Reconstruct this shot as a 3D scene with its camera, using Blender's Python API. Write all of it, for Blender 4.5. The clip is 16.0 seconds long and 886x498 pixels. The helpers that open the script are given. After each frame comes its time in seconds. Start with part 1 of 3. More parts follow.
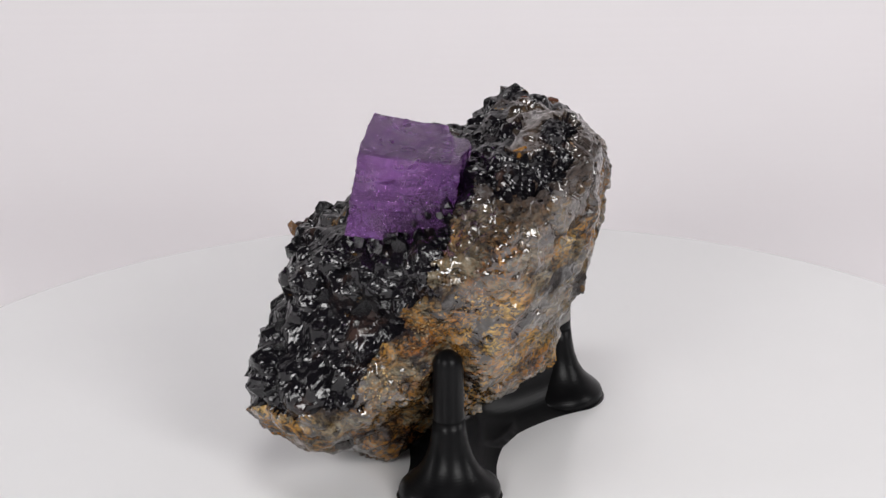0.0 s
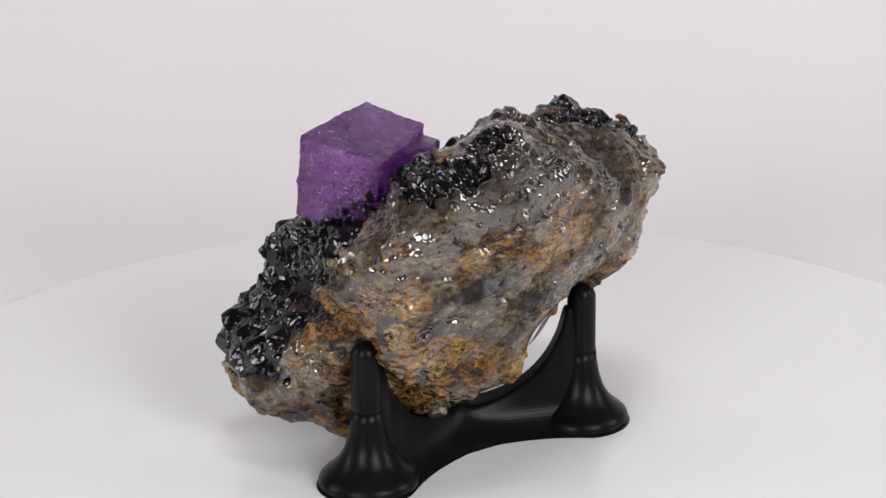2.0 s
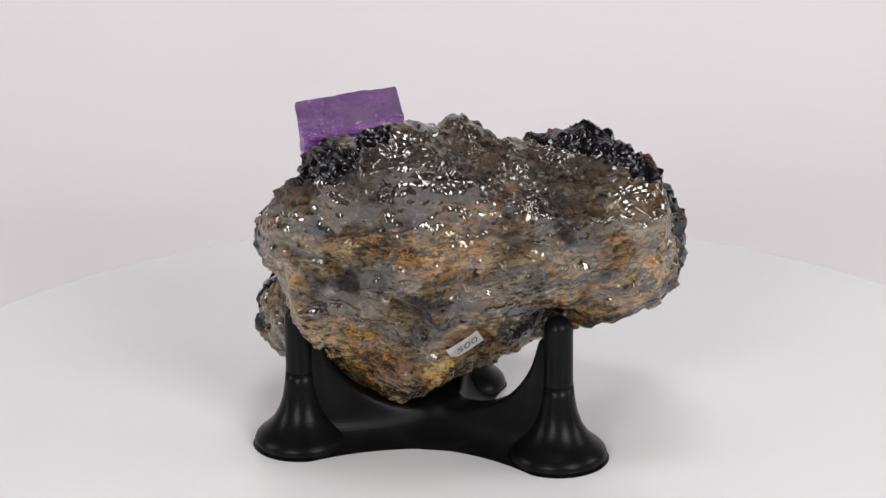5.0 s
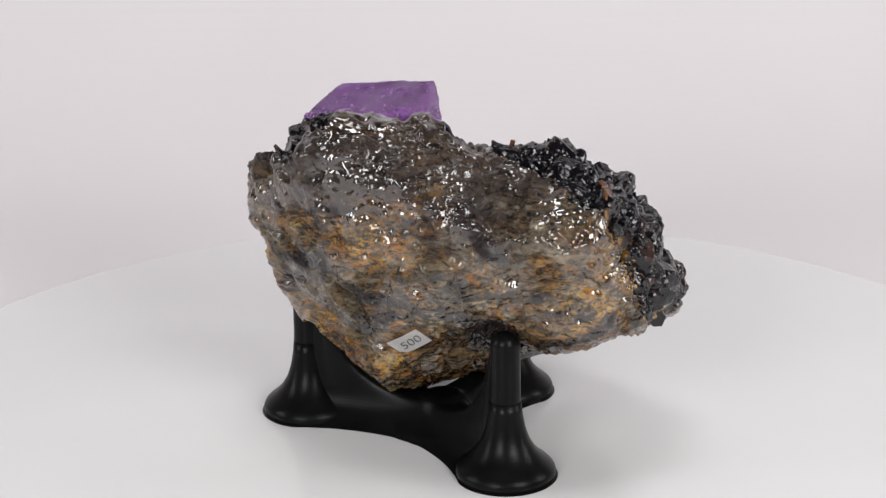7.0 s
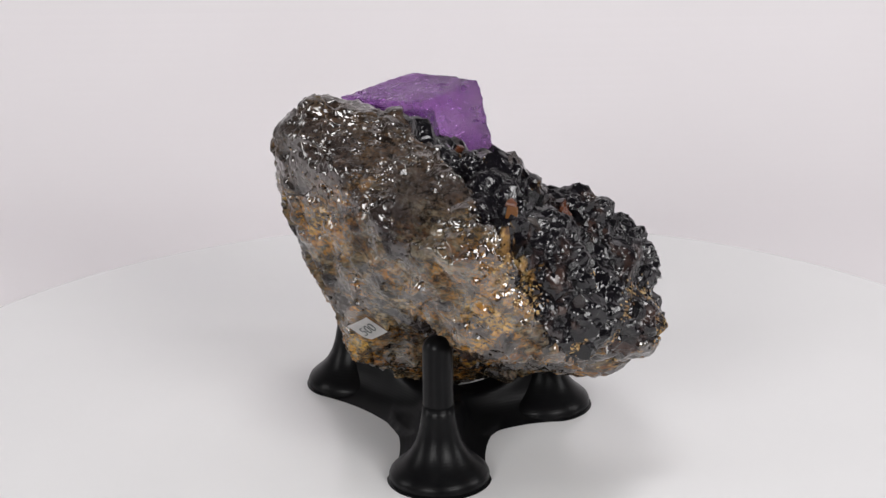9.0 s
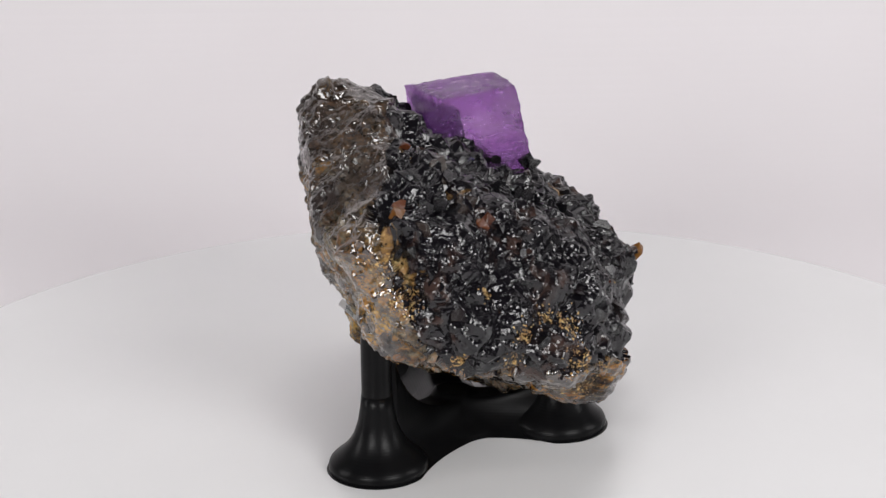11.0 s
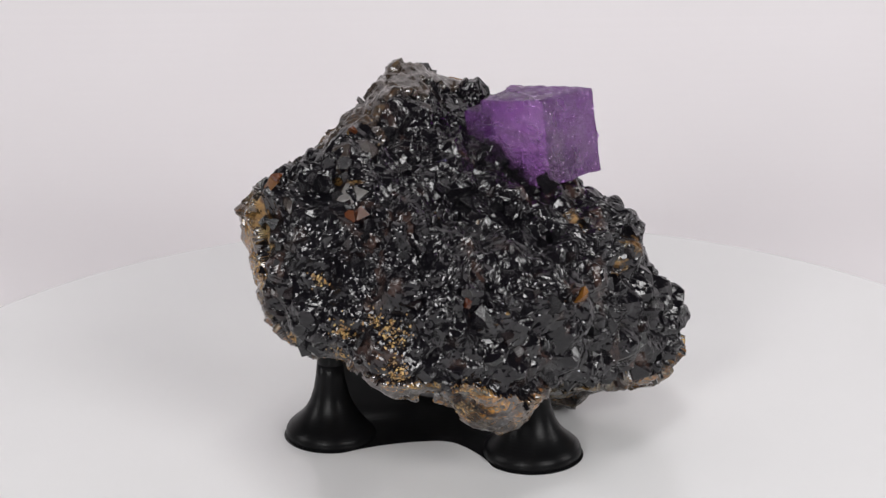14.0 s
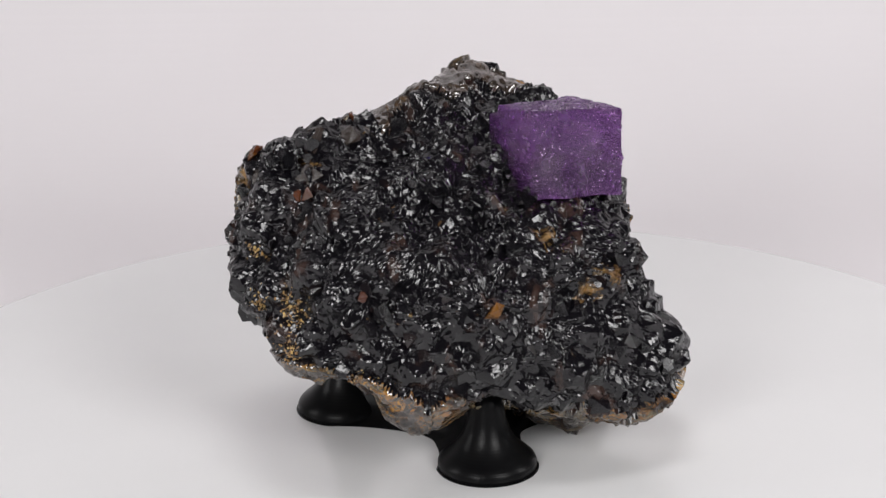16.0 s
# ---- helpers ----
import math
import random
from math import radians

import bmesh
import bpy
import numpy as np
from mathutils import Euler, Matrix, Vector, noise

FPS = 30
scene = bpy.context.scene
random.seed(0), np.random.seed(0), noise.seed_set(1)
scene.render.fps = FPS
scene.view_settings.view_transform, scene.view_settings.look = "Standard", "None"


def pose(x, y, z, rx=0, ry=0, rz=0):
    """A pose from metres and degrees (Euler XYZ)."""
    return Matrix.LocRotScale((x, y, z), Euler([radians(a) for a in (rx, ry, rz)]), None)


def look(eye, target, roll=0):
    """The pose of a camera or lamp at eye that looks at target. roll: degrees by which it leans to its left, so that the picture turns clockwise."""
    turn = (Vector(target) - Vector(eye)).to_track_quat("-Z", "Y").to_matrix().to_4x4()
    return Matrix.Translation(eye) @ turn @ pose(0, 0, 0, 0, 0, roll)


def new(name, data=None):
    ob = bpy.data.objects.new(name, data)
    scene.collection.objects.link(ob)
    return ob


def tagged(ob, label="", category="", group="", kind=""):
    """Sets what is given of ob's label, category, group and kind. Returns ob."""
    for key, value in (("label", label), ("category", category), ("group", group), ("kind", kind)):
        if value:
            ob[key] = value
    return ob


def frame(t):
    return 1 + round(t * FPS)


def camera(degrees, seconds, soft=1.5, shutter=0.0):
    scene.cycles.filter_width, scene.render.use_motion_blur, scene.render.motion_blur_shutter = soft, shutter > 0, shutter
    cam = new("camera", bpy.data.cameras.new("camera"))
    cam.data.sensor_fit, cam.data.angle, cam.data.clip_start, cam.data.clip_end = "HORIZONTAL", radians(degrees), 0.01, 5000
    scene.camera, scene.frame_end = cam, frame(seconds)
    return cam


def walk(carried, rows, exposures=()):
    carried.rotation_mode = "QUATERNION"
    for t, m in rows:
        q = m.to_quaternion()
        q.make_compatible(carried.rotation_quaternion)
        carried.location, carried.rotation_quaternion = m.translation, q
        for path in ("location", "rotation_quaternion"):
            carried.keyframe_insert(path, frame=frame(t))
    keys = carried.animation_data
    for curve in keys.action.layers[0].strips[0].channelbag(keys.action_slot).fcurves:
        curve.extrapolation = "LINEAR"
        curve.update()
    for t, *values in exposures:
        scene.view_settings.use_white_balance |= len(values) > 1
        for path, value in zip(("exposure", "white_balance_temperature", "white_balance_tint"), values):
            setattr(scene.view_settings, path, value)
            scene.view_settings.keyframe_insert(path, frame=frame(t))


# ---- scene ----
import itertools

MM = 0.001
TURN = -14.763   # degrees the turntable turns in a second

cam = camera(24.98, 16.0, soft=1.4)
EYE = Vector((0.0, -0.6, 0.2691))
YAW, PITCH = -0.00665, 0.33422
AIM = EYE + Vector((math.sin(YAW) * math.cos(PITCH), math.cos(YAW) * math.cos(PITCH), -math.sin(PITCH)))
walk(cam, [(0.0, look(EYE, AIM, -0.84)), (16.0, look(EYE, AIM, -0.84))], exposures=[(0.0, -0.45), (16.0, -0.45)])

# ---- light: soft lamps before, beside and above a white sweep in a dim room ----
world = bpy.data.worlds.new("world")
scene.world = world
world.use_nodes = True
world.node_tree.nodes["Background"].inputs[0].default_value = (0.95, 0.93, 1.0, 1)
world.node_tree.nodes["Background"].inputs[1].default_value = 0.02


def soft_lamp(name, eye, target, w, h, watts, colour=(1, 0.985, 0.985)):
    data = bpy.data.lights.new(name, "AREA")
    data.shape, data.size, data.size_y, data.energy, data.color = "RECTANGLE", w, h, watts, colour
    ob = new(name, data)
    ob.matrix_world = look(eye, target)
    return ob


soft_lamp("softbox_lamp", (-0.44, -0.92, 0.48), (0, 0.0, 0.04), 0.36, 0.36, 6.6)
soft_lamp("softbox_lamp", (0.54, -0.80, 0.54), (0, 0.0, 0.04), 0.40, 0.40, 8.2)
soft_lamp("strip_lamp", (-0.62, -0.08, 0.24), (0, 0.0, 0.07), 0.14, 0.30, 1.1)
soft_lamp("strip_lamp", (0.62, -0.05, 0.26), (0, 0.0, 0.07), 0.14, 0.30, 1.3)
soft_lamp("softbox_lamp", (0.0, -0.10, 1.22), (0, 0.2, 0.1), 0.42, 0.24, 4.4)


# ---- materials ----
def material(name, rough=0.5, metallic=0.0, ior=1.5):
    m = bpy.data.materials.new(name)
    m.use_nodes = True
    b = m.node_tree.nodes["Principled BSDF"]
    b.inputs["Roughness"].default_value = rough
    b.inputs["Metallic"].default_value = metallic
    b.inputs["IOR"].default_value = ior
    return m, m.node_tree, b


def node(tree, kind, **values):
    n = tree.nodes.new(kind)
    for key, value in values.items():
        n.inputs[key.replace("_", " ")].default_value = value
    return n


def ramp(tree, source, stops):
    n = tree.nodes.new("ShaderNodeValToRGB")
    e = n.color_ramp.elements
    while len(e) < len(stops):
        e.new(0.5)
    for k, (at, c) in enumerate(stops):
        e[k].position, e[k].color = at, (*c, 1)
    tree.links.new(source, n.inputs[0])
    return n.outputs[0]


def noise_tex(tree, scale, detail=6.0, rough=0.6, distort=0.0, vector=None):
    n = node(tree, "ShaderNodeTexNoise", Scale=scale, Detail=detail, Roughness=rough, Distortion=distort)
    if vector is not None:
        tree.links.new(vector, n.inputs["Vector"])
    return n.outputs[0]


def mix(tree, fac, a, b, mode="MIX"):
    n = tree.nodes.new("ShaderNodeMix")
    n.data_type, n.blend_type = "RGBA", mode
    for k, v in ((0, fac), (6, a), (7, b)):
        if isinstance(v, (int, float)):
            n.inputs[k].default_value = v
        elif isinstance(v, tuple):
            n.inputs[k].default_value = (*v, 1)
        else:
            tree.links.new(v, n.inputs[k])
    return n.outputs[2]


def bump(tree, bsdf, height, strength, distance):
    n = node(tree, "ShaderNodeBump", Strength=strength, Distance=distance)
    tree.links.new(height, n.inputs["Height"])
    tree.links.new(n.outputs[0], bsdf.inputs["Normal"])
    return n


def object_coords(tree):
    return tree.nodes.new("ShaderNodeTexCoord").outputs["Object"]


def white_cloth():
    m, t, b = material("white_backdrop", 0.9)
    co = object_coords(t)
    t.links.new(ramp(t, noise_tex(t, 3.0, 4, vector=co), [(0.3, (0.80, 0.765, 0.785)), (0.7, (0.82, 0.79, 0.81))]), b.inputs["Base Color"])
    return m


def white_gloss():
    m, t, b = material("white_gloss_acrylic", 0.22)
    co = object_coords(t)
    t.links.new(ramp(t, noise_tex(t, 8.0, 5, vector=co), [(0.3, (0.79, 0.79, 0.795)), (0.7, (0.82, 0.82, 0.825))]), b.inputs["Base Color"])
    t.links.new(ramp(t, noise_tex(t, 40.0, 5, vector=co), [(0.2, (0.19, 0.19, 0.19)), (0.8, (0.21, 0.21, 0.21))]), b.inputs["Roughness"])
    return m


def black_plastic():
    m, t, b = material("black_printed_plastic", 0.32, 0.0, 1.22)
    co = object_coords(t)
    t.links.new(ramp(t, noise_tex(t, 120.0, 4, vector=co), [(0.3, (0.003, 0.003, 0.0035)), (0.7, (0.006, 0.006, 0.0065))]), b.inputs["Base Color"])
    w = node(t, "ShaderNodeTexWave", Scale=2400.0 / 6.283, Distortion=0.2)
    w.bands_direction = "Z"
    t.links.new(co, w.inputs["Vector"])
    bump(t, b, w.outputs[1], 0.12, 0.0001)
    return m


def stretched(tree, turn, scale):
    """Object coordinates drawn out along one direction, for grain that runs."""
    n = tree.nodes.new("ShaderNodeMapping")
    n.inputs["Rotation"].default_value = [radians(a) for a in turn]
    n.inputs["Scale"].default_value = scale
    tree.links.new(object_coords(tree), n.inputs["Vector"])
    return n.outputs[0]


def matrix_rock():
    m, t, b = material("brown_grey_rock", 0.3, 0.0, 1.25)
    b.inputs["Coat Roughness"].default_value = 0.08
    b.inputs["Coat IOR"].default_value = 2.0
    co = object_coords(t)
    t.links.new(ramp(t, noise_tex(t, 48, 5, 0.6, 0.5, co), [(0.42, (0.06, 0.06, 0.06)), (0.54, (1, 1, 1))]), b.inputs["Coat Weight"])
    grain = stretched(t, (25, 35, 10), (1.0, 0.6, 1.3))
    base = ramp(t, noise_tex(t, 95, 12, 0.78, 1.0, grain), [(0.37, (0.006, 0.005, 0.005)), (0.44, (0.034, 0.026, 0.016)), (0.52, (0.11, 0.094, 0.06)), (0.63, (0.26, 0.225, 0.155))])
    where = ramp(t, noise_tex(t, 28, 4, 0.6, 0.5, co), [(0.42, (0.2, 0.2, 0.2)), (0.56, (1, 1, 1))])
    vein = ramp(t, noise_tex(t, 330, 10, 0.8, 1.8, grain), [(0.475, (0, 0, 0)), (0.53, (1, 1, 1))])
    hue = ramp(t, noise_tex(t, 55, 4, 0.6, 0, co), [(0.35, (0.24, 0.075, 0.012)), (0.55, (0.4, 0.185, 0.03)), (0.7, (0.52, 0.33, 0.075))])
    c = mix(t, mix(t, 1.0, vein, where, "MULTIPLY"), base, hue)
    dark = ramp(t, noise_tex(t, 45, 7, 0.7, 1.0, grain), [(0.435, (0.92, 0.92, 0.92)), (0.505, (0, 0, 0))])
    c = mix(t, dark, c, (0.016, 0.012, 0.014))
    # a dark violet-brown band runs along the upper part of the rock
    axes = t.nodes.new("ShaderNodeSeparateXYZ")
    t.links.new(co, axes.inputs[0])
    wave = t.nodes.new("ShaderNodeMath")
    wave.operation, wave.inputs[1].default_value = "MULTIPLY_ADD", 0.05
    t.links.new(noise_tex(t, 35, 5, 0.6, 0.4, co), wave.inputs[0])
    t.links.new(axes.outputs[2], wave.inputs[2])
    band = ramp(t, wave.outputs[0], [(0.100, (0, 0, 0)), (0.116, (0.88, 0.88, 0.88))])
    c = mix(t, band, c, mix(t, noise_tex(t, 150, 7, 0.7, 0.5, grain), (0.016, 0.011, 0.011), (0.075, 0.056, 0.046)))
    speck = ramp(t, noise_tex(t, 380, 8, 0.75, 0.5, grain), [(0.40, (0.13, 0.11, 0.1)), (0.51, (0.9, 0.9, 0.9)), (0.6, (1, 1, 1))])
    c = mix(t, 1.0, c, speck, "MULTIPLY")
    t.links.new(c, b.inputs["Base Color"])
    t.links.new(ramp(t, noise_tex(t, 90, 6, 0.7, 0.6, grain), [(0.4, (0.07, 0.07, 0.07)), (0.62, (0.28, 0.28, 0.28))]), b.inputs["Roughness"])
    bump(t, b, mix(t, 0.5, noise_tex(t, 210, 12, 0.75, 0.6, grain), noise_tex(t, 650, 8, 0.8, 0.8, co)), 0.4, 0.0012)
    return m


def black_crystal(name="black_sphalerite", tint=((0.003, 0.003, 0.004), (0.010, 0.008, 0.011), (0.022, 0.013, 0.013)), stains=False):
    m, t, b = material(name, 0.1, 0.0, 1.53)
    info = t.nodes.new("ShaderNodeObjectInfo").outputs["Random"]
    isle = t.nodes.new("ShaderNodeNewGeometry").outputs["Random Per Island"]
    add = t.nodes.new("ShaderNodeMath")
    add.operation = "ADD"
    t.links.new(info, add.inputs[0])
    t.links.new(isle, add.inputs[1])
    frac = t.nodes.new("ShaderNodeMath")
    frac.operation = "FRACT"
    t.links.new(add.outputs[0], frac.inputs[0])
    co = object_coords(t)
    c = mix(t, noise_tex(t, 200, 4, vector=co), ramp(t, frac.outputs[0], [(0.0, tint[0]), (0.7, tint[1]), (0.9, tint[1]), (1.0, tint[2])]), tint[0])
    gloss = mix(t, 0.5, ramp(t, frac.outputs[0], [(0.0, (0.03, 0.03, 0.03)), (1.0, (0.12, 0.12, 0.12))]), ramp(t, noise_tex(t, 170, 5, 0.6, 0.4, co), [(0.35, (0.02, 0.02, 0.02)), (0.65, (0.1, 0.1, 0.1))]))
    if stains:
        # ochre and smoky red-brown patches in the crust
        where = ramp(t, noise_tex(t, 42, 7, 0.68, 0.6, co), [(0.62, (0, 0, 0)), (0.68, (1, 1, 1))])
        c = mix(t, ramp(t, noise_tex(t, 60, 6, 0.6, 0.4, stretched(t, (40, 10, 70), (1, 1.3, 0.8))), [(0.57, (0, 0, 0)), (0.66, (0.85, 0.85, 0.85))]), c, (0.055, 0.032, 0.026))
        c = mix(t, where, c, ramp(t, noise_tex(t, 180, 6, 0.7, 0.6, co), [(0.38, (0.07, 0.03, 0.012)), (0.55, (0.3, 0.17, 0.05)), (0.68, (0.5, 0.36, 0.14))]))
        gloss = mix(t, where, gloss, (0.4, 0.4, 0.4))
    t.links.new(c, b.inputs["Base Color"])
    t.links.new(gloss, b.inputs["Roughness"])
    bump(t, b, noise_tex(t, 420, 5, 0.6, 0.8, co), 0.22, 0.0006)
    return m


def purple_fluorite():
    m, t, b = material("purple_fluorite", 0.3, 0.0, 1.43)
    co = object_coords(t)
    c = ramp(t, noise_tex(t, 60, 7, 0.65, 0.4, co), [(0.3, (0.30, 0.075, 0.47)), (0.5, (0.50, 0.20, 0.67)), (0.68, (0.75, 0.48, 0.86))])
    t.links.new(c, b.inputs["Base Color"])
    b.inputs["Transmission Weight"].default_value = 0.9
    t.links.new(ramp(t, noise_tex(t, 240, 6, vector=co), [(0.35, (0.08, 0.08, 0.08)), (0.65, (0.30, 0.30, 0.30))]), b.inputs["Roughness"])
    bump(t, b, noise_tex(t, 520, 7, 0.7, 0.3, co), 1.0, 0.0012)
    return m


def white_paper():
    m, t, b = material("white_paper", 0.7)
    co = object_coords(t)
    t.links.new(ramp(t, noise_tex(t, 500, 3, vector=co), [(0.3, (0.74, 0.73, 0.72)), (0.7, (0.82, 0.81, 0.80))]), b.inputs["Base Color"])
    return m


def pen_ink():
    m, t, b = material("grey_pen_ink", 0.6)
    b.inputs["Base Color"].default_value = (0.06, 0.07, 0.07, 1)
    return m


CLOTH, GLOSS, PLASTIC = white_cloth(), white_gloss(), black_plastic()
def rock_chip(name, stops, rough=0.3):
    """Small broken flakes, each of its own shade."""
    m, t, b = material(name, rough, 0.0, 1.6)
    b.inputs["Coat Weight"].default_value = 0.15
    b.inputs["Coat Roughness"].default_value = 0.1
    isle = t.nodes.new("ShaderNodeNewGeometry").outputs["Random Per Island"]
    co = object_coords(t)
    c = ramp(t, isle, stops)
    t.links.new(mix(t, ramp(t, noise_tex(t, 500, 5, 0.6, 0.4, co), [(0.4, (0, 0, 0)), (0.7, (0.7, 0.7, 0.7))]), c, (0.03, 0.024, 0.02)), b.inputs["Base Color"])
    t.links.new(ramp(t, noise_tex(t, 700, 3, vector=co), [(0.35, (rough * 0.6,) * 3), (0.65, (rough * 1.7,) * 3)]), b.inputs["Roughness"])
    bump(t, b, noise_tex(t, 900, 5, 0.6, 0.4, co), 0.2, 0.0004)
    return m


ROCK, CRYSTAL, FLUORITE = matrix_rock(), black_crystal(), purple_fluorite()
CRUST = black_crystal("stained_black_sphalerite", stains=True)
GREY_CRYSTAL = black_crystal("smoky_grey_crystal", ((0.01, 0.01, 0.011), (0.026, 0.024, 0.025), (0.045, 0.04, 0.038)))
AMBER_CRYSTAL = black_crystal("amber_crystal", ((0.09, 0.03, 0.005), (0.22, 0.095, 0.014), (0.34, 0.17, 0.03)))
RED_CRYSTAL = black_crystal("red_brown_crystal", ((0.05, 0.012, 0.005), (0.12, 0.035, 0.01), (0.2, 0.07, 0.02)))
BROWN_CRYSTAL = black_crystal("smoky_brown_crystal", ((0.02, 0.014, 0.012), (0.04, 0.029, 0.025), (0.055, 0.042, 0.036)))
VIOLET_CRYSTAL = black_crystal("dark_violet_crystal", ((0.012, 0.008, 0.05), (0.02, 0.012, 0.08), (0.02, 0.012, 0.08)))
CHIP = rock_chip("brown_rock_chips", [(0.0, (0.008, 0.007, 0.007)), (0.4, (0.026, 0.02, 0.016)), (0.65, (0.075, 0.062, 0.05)), (0.8, (0.12, 0.11, 0.10)), (0.9, (0.2, 0.1, 0.028)), (1.0, (0.36, 0.22, 0.07))], 0.5)
OCHRE = rock_chip("ochre_coating", [(0.0, (0.16, 0.07, 0.015)), (0.5, (0.42, 0.23, 0.055)), (1.0, (0.6, 0.42, 0.15))], 0.4)
PAPER, INK = white_paper(), pen_ink()


# ---- helpers ----
def part(name, bm, mat, parent=None, label="", smooth=False):
    """Links a bmesh as one mesh object."""
    me = bpy.data.meshes.new(name)
    bm.to_mesh(me)
    bm.free()
    me.materials.append(mat)
    if smooth:
        me.polygons.foreach_set("use_smooth", [True] * len(me.polygons))
    ob = new(name, me)
    ob.parent = parent
    if label:
        tagged(ob, label)
    return ob


def lathe(profile, centre, steps=64, bm=None):
    """Turns (radius, height) pairs about an upright axis."""
    bm = bm or bmesh.new()
    rings = []
    for r, z in profile:
        if r < 1e-7:
            rings.append([bm.verts.new((centre[0], centre[1], z))])
        else:
            rings.append([bm.verts.new((centre[0] + r * math.cos(2 * math.pi * k / steps), centre[1] + r * math.sin(2 * math.pi * k / steps), z)) for k in range(steps)])
    for a, b in zip(rings, rings[1:]):
        for k in range(steps):
            j = (k + 1) % steps
            if len(a) == 1 and len(b) > 1:
                bm.faces.new((a[0], b[j], b[k]))
            elif len(b) == 1 and len(a) > 1:
                bm.faces.new((a[k], a[j], b[0]))
            elif len(a) > 1:
                bm.faces.new((a[k], a[j], b[j], b[k]))
    bmesh.ops.recalc_face_normals(bm, faces=bm.faces)
    return bm


# ---- a seamless white sweep in a dim room ----
def sweep():
    bm = bmesh.new()
    low = -0.0122
    profile = [(y, low, 0.0, 1.0) for y in (-1.3, -0.6, 0.0, 0.25)]
    profile += [(0.25 + 0.25 * math.sin(a), low + 0.25 - 0.25 * math.cos(a), -math.sin(a), math.cos(a)) for a in np.linspace(0, math.pi / 2, 61)[1:]]
    profile += [(0.5, z, -1.0, 0.0) for z in (0.6, 1.0, 1.43)]
    face = [(y, z) for y, z, _, _ in profile]
    back = [(y - 0.004 * n, z - 0.004 * m) for y, z, n, m in profile]
    rows = [[[bm.verts.new((x, y, z)) for y, z in side] for side in (face, back)] for x in (-0.9, 0.9)]
    (lf, lb), (rf, rb) = rows
    for k in range(len(profile) - 1):
        bm.faces.new((lf[k], rf[k], rf[k + 1], lf[k + 1]))
        bm.faces.new((lb[k], lb[k + 1], rb[k + 1], rb[k]))
        bm.faces.new((lf[k], lf[k + 1], lb[k + 1], lb[k]))
        bm.faces.new((rf[k], rb[k], rb[k + 1], rf[k + 1]))
    ob = part("backdrop", bm, CLOTH)
    return tagged(ob, "seamless white backdrop sweep rising behind the turntable", "backdrop", kind="structure")


def room_paint():
    m, t, b = material("grey_wall_paint", 0.8)
    t.links.new(ramp(t, noise_tex(t, 4.0, 5), [(0.3, (0.16, 0.155, 0.155)), (0.7, (0.2, 0.195, 0.195))]), b.inputs["Base Color"])
    return m


def room_side(name, size, m, label, category):
    bm = bmesh.new()
    bmesh.ops.create_cube(bm, size=1, matrix=Matrix.Diagonal((*size, 1)))
    ob = part(name, bm, ROOM)
    ob.matrix_world = m
    return tagged(ob, label, category, kind="structure")


sweep()
ROOM = room_paint()
room_side("floor", (4.0, 4.0, 0.02), pose(0, -0.6, -0.79), "plain grey floor of a dim room", "floor")
room_side("ceiling", (4.0, 4.0, 0.02), pose(0, -0.6, 1.9), "plain grey ceiling of a dim room", "ceiling")
room_side("wall_north", (4.0, 0.02, 2.66), pose(0, 1.41, 0.555), "plain grey wall of a dim room", "wall")
room_side("wall_south", (4.0, 0.02, 2.66), pose(0, -2.61, 0.555), "plain grey wall of a dim room", "wall")
room_side("wall_west", (0.02, 4.0, 2.66), pose(-2.02, -0.6, 0.555), "plain grey wall of a dim room", "wall")
room_side("wall_east", (0.02, 4.0, 2.66), pose(2.02, -0.6, 0.555), "plain grey wall of a dim room", "wall")


# ---- turntable ----
def turntable():
    thing = tagged(new("turntable"), "round glossy white display turntable turning slowly", "turntable")
    part("platter", lathe([(0, 0), (0.2072, 0), (0.2072, -0.011), (0, -0.011)], (0, 0), 192), GLOSS, thing, "glossy white round platter")
    rim = [(0.2073, -0.0001), (0.2088, -0.0004), (0.2097, -0.0012), (0.21, -0.003), (0.21, -0.010), (0.209, -0.012), (0.2073, -0.012)]
    part("rim", lathe(rim + rim[:1], (0, 0), 192), GLOSS, thing, "rounded white rim")
    return thing


# ---- stand ----
FEET = {"a": (-2.7, -51.0, 46.8), "b": (33.4, 23.0, 47.4), "c": (-31.3, 10.0, 25.0)}
HUB = (0.0, -5.0)


def stand():
    thing = tagged(new("display_stand"), "black plastic display stand with three pegs on flared feet", "stand")
    for x, y, top in FEET.values():
        foot = [(0, 0.05), (15.0, 0.05), (15.5, 0.6), (15.5, 2.0), (15.0, 3.2), (13.6, 4.6), (11.4, 6.4), (9.2, 8.8), (7.4, 12.0), (6.1, 16.0), (5.2, 21.0), (4.8, 25.0), (0, 25.4)]
        part("foot", lathe([(r * MM, z * MM) for r, z in foot], (x * MM, y * MM)), PLASTIC, thing, smooth=True)
        r = 4.6
        peg = [(0, 20.0), (5.1, 20.0), (4.7, 26.5)] if top > 40 else [(0, 14.0), (5.9, 17.0), (5.2, 21.0)]
        peg += [(r, top - r)] + [(r * math.cos(a), top - r + r * math.sin(a)) for a in np.linspace(0.2, 1.4, 7)] + [(0, top)]
        part("peg", lathe([(q * MM, z * MM) for q, z in peg], (x * MM, y * MM), 48), PLASTIC, thing, smooth=True)
    web(thing)
    return thing


